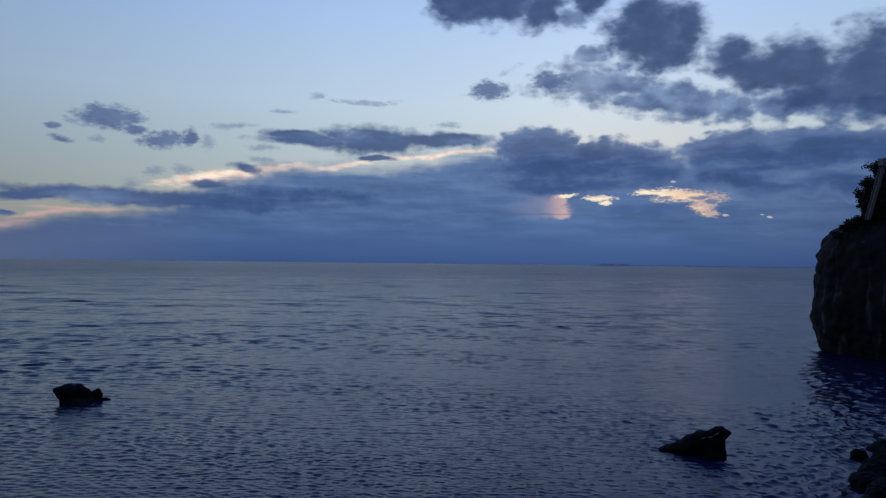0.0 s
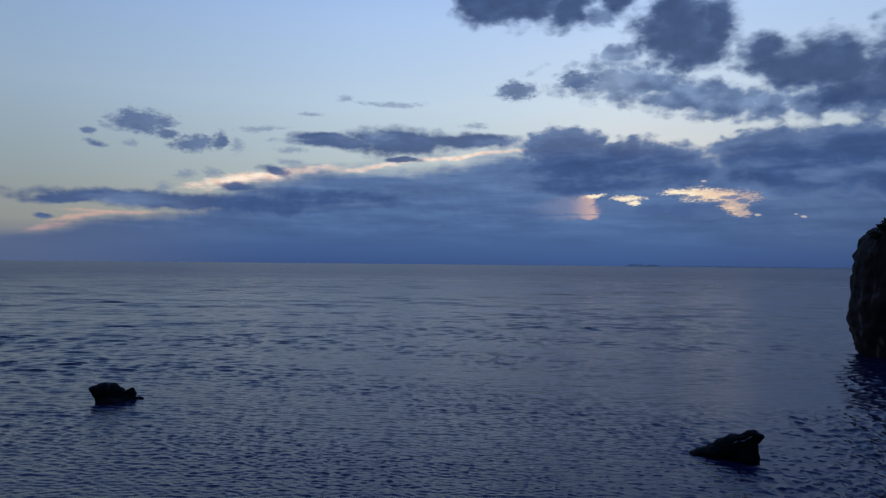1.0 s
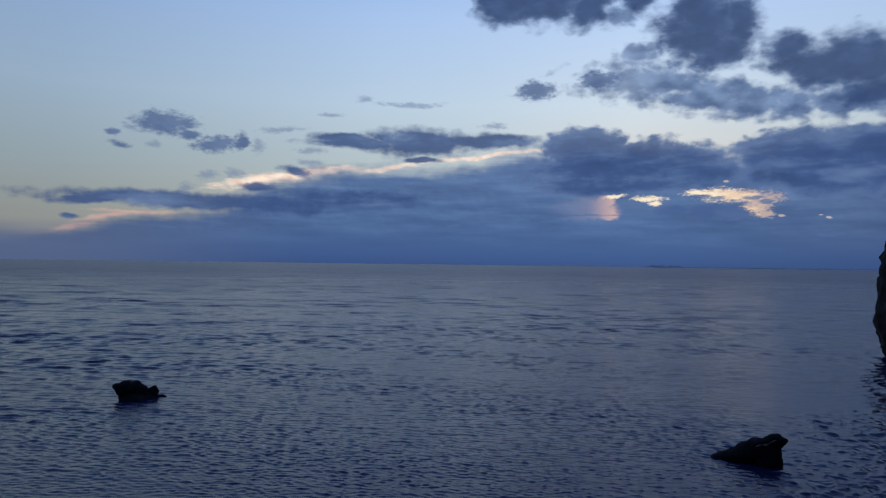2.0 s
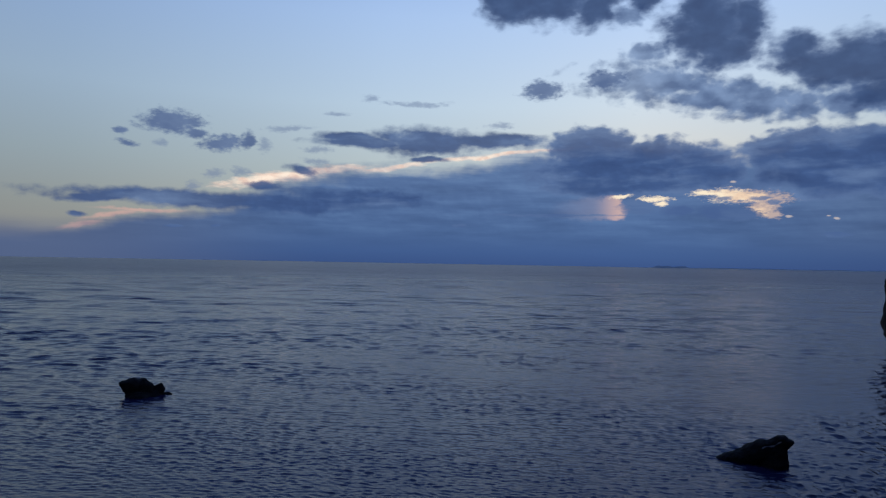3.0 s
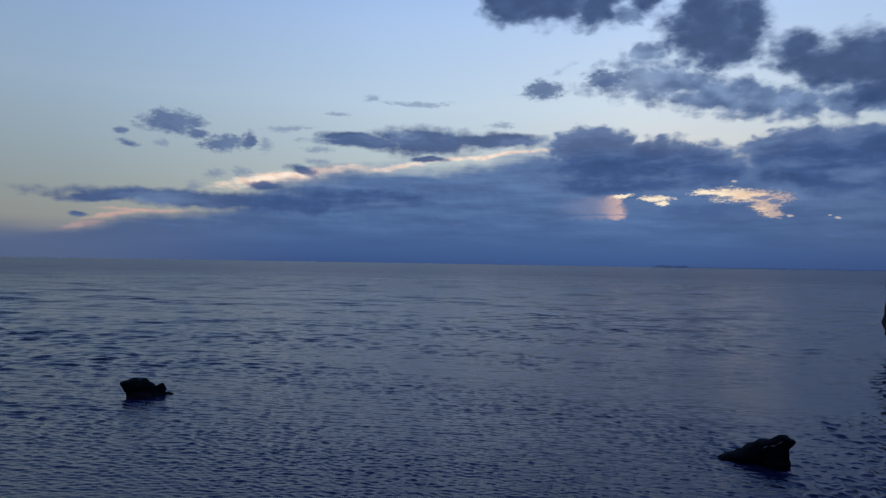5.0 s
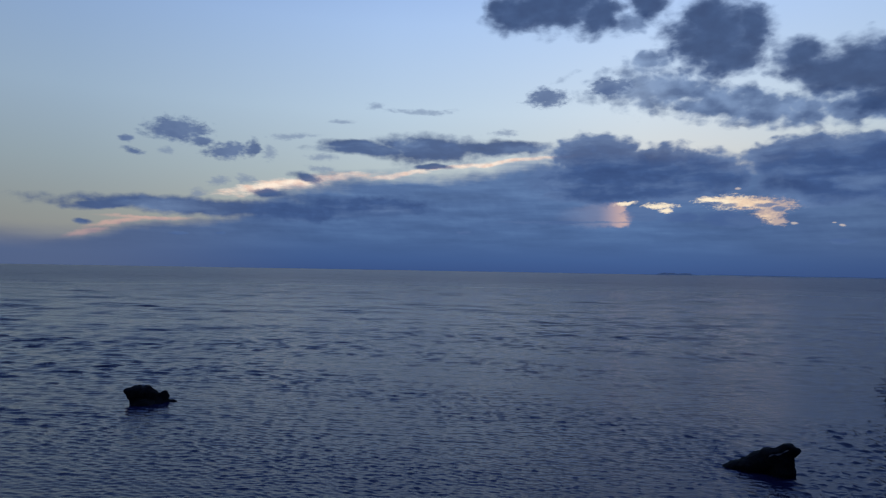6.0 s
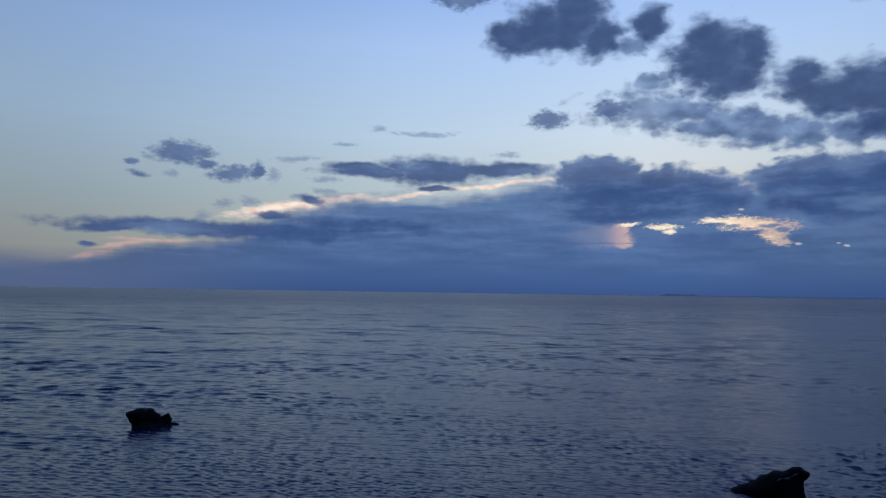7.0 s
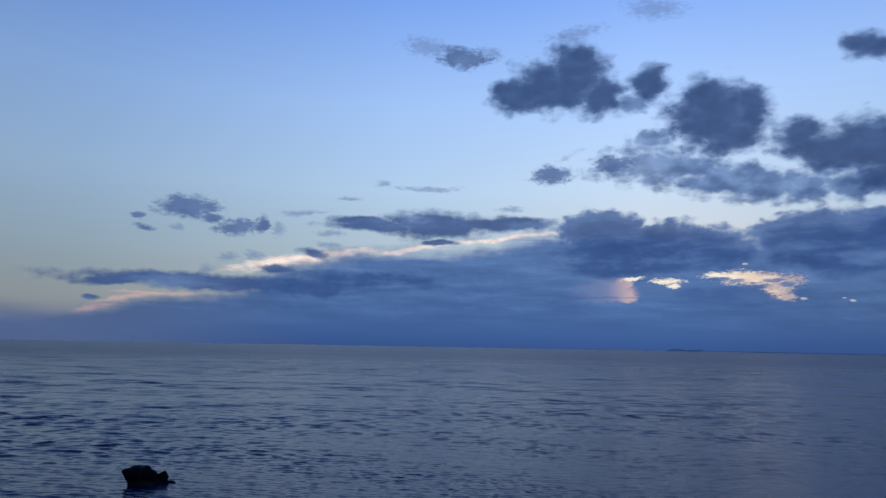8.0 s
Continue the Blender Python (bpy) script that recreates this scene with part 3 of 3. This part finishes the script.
# ---------------------------------------------------------------- shore boulders
for k, (bx, by, s) in enumerate(((30.8, 48.0, 0.75), (30.0, 45.0, 0.95), (27.6, 41.6, 1.3), (33.2, 49.6, 0.8), (25.9, 38.6, 1.1), (28.9, 42.6, 1.6), (31.6, 46.6, 1.3), (33.6, 48.5, 1.5), (27.4, 39.6, 1.5), (31.5, 43.5, 1.7))):
    rnd = random.Random(40 + k)
    lobes = [(rnd.uniform(-.4, .4) * s, rnd.uniform(-.4, .4) * s, rnd.uniform(-.1, .3) * s, s * rnd.uniform(.6, .9), s * rnd.uniform(.6, .9), s * rnd.uniform(.45, .7)) for _ in range(3)]
    rock("boulder", lobes, math.degrees(math.atan2(bx, by)), math.hypot(bx, by), 5, 0.14 * s, 10 + k, "dark wet boulder at the foot of the cliff", "boulder", "shore boulders")


build_sea()


# ---------------------------------------------------------------- scrub on the cliff
def tube(bm, a, b, ra, rb, sides=6):
    a, b = Vector(a), Vector(b)
    q = (b - a).to_track_quat("Z", "Y")
    rings = []
    for c, r in ((a, ra), (b, rb)):
        rings.append([bm.verts.new(c + q @ Vector((r * math.cos(t), r * math.sin(t), 0))) for t in (2 * math.pi * i / sides for i in range(sides))])
    for i in range(sides):
        bm.faces.new((rings[0][i], rings[0][(i + 1) % sides], rings[1][(i + 1) % sides], rings[1][i]))


def shrub(x, y, z, tall, wide, seed, label, leaves=2600, lean=(0, 0)):
    rnd = random.Random(seed)
    root = tagged(new("shrub"), label, "shrub", "scrub on the headland")
    root.location = (x, y, z)
    wood, tips = bmesh.new(), []
    for i in range(6):
        ang, out = rnd.uniform(0, 6.28), rnd.uniform(0.15, 0.5)
        p, r = Vector((rnd.uniform(-.1, .1), rnd.uniform(-.1, .1), -0.6)), 0.05 * wide + 0.03
        for k in range(4):
            q = p + Vector((math.cos(ang) * out * wide * 0.3 + lean[0] * 0.25, math.sin(ang) * out * wide * 0.3 + lean[1] * 0.25, tall * rnd.uniform(0.17, 0.27)))
            tube(wood, p, q, r, r * 0.7)
            if k:
                twig = q + Vector((rnd.uniform(-1, 1), rnd.uniform(-1, 1), rnd.uniform(0, 0.8))) * wide * 0.3
                tube(wood, q, twig, r * 0.45, 0.012, 4)
                tips.append(twig)
            p, r = q, r * 0.7
            ang += rnd.uniform(-.6, .6)
            tips.append(q)
    part("branches", wood, BARK, root)
    green = bmesh.new()
    clumps = [(t + Vector((rnd.uniform(-.3, .3), rnd.uniform(-.3, .3), rnd.uniform(-.2, .3))) * wide * 0.4, wide * rnd.uniform(0.13, 0.3)) for t in tips for _ in range(2)]
    for _ in range(leaves):
        c, r = rnd.choice(clumps)
        d = Vector((rnd.gauss(0, 1), rnd.gauss(0, 1), rnd.gauss(0, 0.8)))
        p = c + d.normalized() * r * rnd.random() ** 0.45
        u = Vector((rnd.gauss(0, 1), rnd.gauss(0, 1), rnd.gauss(0, 0.6))).normalized()
        v = u.cross(Vector((rnd.gauss(0, 1), rnd.gauss(0, 1), rnd.gauss(0, 1)))).normalized()
        s = rnd.uniform(0.1, 0.22)
        green.faces.new([green.verts.new(p + w) for w in (-u * s, v * s * 0.5, u * s, -v * s * 0.5)])
    part("foliage", green, LEAF, root)
    return root


def on(az, el, r):
    a = radians(az)
    return r * math.sin(a), r * math.cos(a), 14 + r * math.tan(radians(el))


for k, (az, el, r, tall, wide) in enumerate((
        (33.4, 3.5, 124, 3.2, 3.0), (33.6, 5.0, 125, 3.5, 3.0), (34.1, 6.0, 126, 3.8, 3.6), (34.4, 4.0, 125, 4.2, 4.2), (35.2, 5.6, 127, 4.5, 4.6), (35.4, 3.8, 125, 3.6, 4.0),
        (33.35, 4.3, 124.5, 3.2, 3.0), (32.3, 3.25, 123, 1.0, 1.5), (31.7, 2.9, 122, 0.8, 1.3), (32.7, 3.4, 123, 1.2, 1.7), (31.2, 2.4, 121.5, 0.6, 1.1), (32.0, 3.1, 122.5, 0.9, 1.4), (33.1, 3.5, 123, 1.4, 1.8), (36.5, 6.2, 128, 4.0, 4.5))):
    shrub(*on(az, el, r), tall, wide, 70 + k, "dense dark green wind-blown shrub on the cliff top" if tall > 2 else "low dark scrub on the cliff brink", 8000 if tall > 2 else 1500)


# ---------------------------------------------------------------- concrete chute on the headland
def box(bm, m, sx, sy, sz, bevel=0.03):
    made = bmesh.ops.create_cube(bm, size=1.0, matrix=m @ Matrix.Diagonal((sx, sy, sz, 1)))["verts"]
    edges = list({e for v in made for e in v.link_edges})
    bmesh.ops.bevel(bm, geom=edges, offset=bevel, segments=1, affect="EDGES")


def chute():
    foot, head = Vector(on(33.1, 3.45, 121)), Vector(on(34.02, 7.25, 122.5))
    root = tagged(new("concrete_chute"), "pale weathered concrete drain chute climbing the scrubby cliff", "chute")
    root.matrix_world = look(foot, head) @ pose(0, 0, 0, 0, 0, 0)
    run = (head - foot).length
    bed = bmesh.new()
    box(bed, Matrix.Translation((0, 0, -run / 2)), 0.6, 0.25, run)
    part("bed", bed, CONCRETE, root)
    for side in (-0.36, 0.36):
        wall = bmesh.new()
        box(wall, Matrix.Translation((side, 0.12, -run / 2)), 0.14, 0.5, run)
        part("side_wall", wall, CONCRETE, root)
    cap = bmesh.new()
    box(cap, Matrix.Translation((0, 0.1, -run - 0.7)), 1.2, 0.9, 1.2, 0.06)
    part("inlet_box", cap, CONCRETE, root)


chute()


# ---------------------------------------------------------------- land on the horizon
def far_land(name, az0, az1, tall, seed, label):
    rnd = random.Random(seed)
    cols, rows, dist = 120, 9, 4600
    verts = []
    for j in range(rows):
        v = j / (rows - 1)
        for i in range(cols):
            u = i / (cols - 1)
            a = radians(az0 + (az1 - az0) * u)
            d = dist + 220 * v
            ends = min(1, u * 7, (1 - u) * 7) ** 0.7
            h = tall * ends * math.sin(math.pi * v) * (0.75 + 0.5 * noise.fractal(Vector((u * 6 + seed, v * 2, seed)), 0.9, 2.0, 5))
            verts.append((d * math.sin(a), d * math.cos(a), h - 1.0))
    me = mesh_of(name, verts, grid_faces(rows, cols), LAND)
    return tagged(new(name, me), label, "island")


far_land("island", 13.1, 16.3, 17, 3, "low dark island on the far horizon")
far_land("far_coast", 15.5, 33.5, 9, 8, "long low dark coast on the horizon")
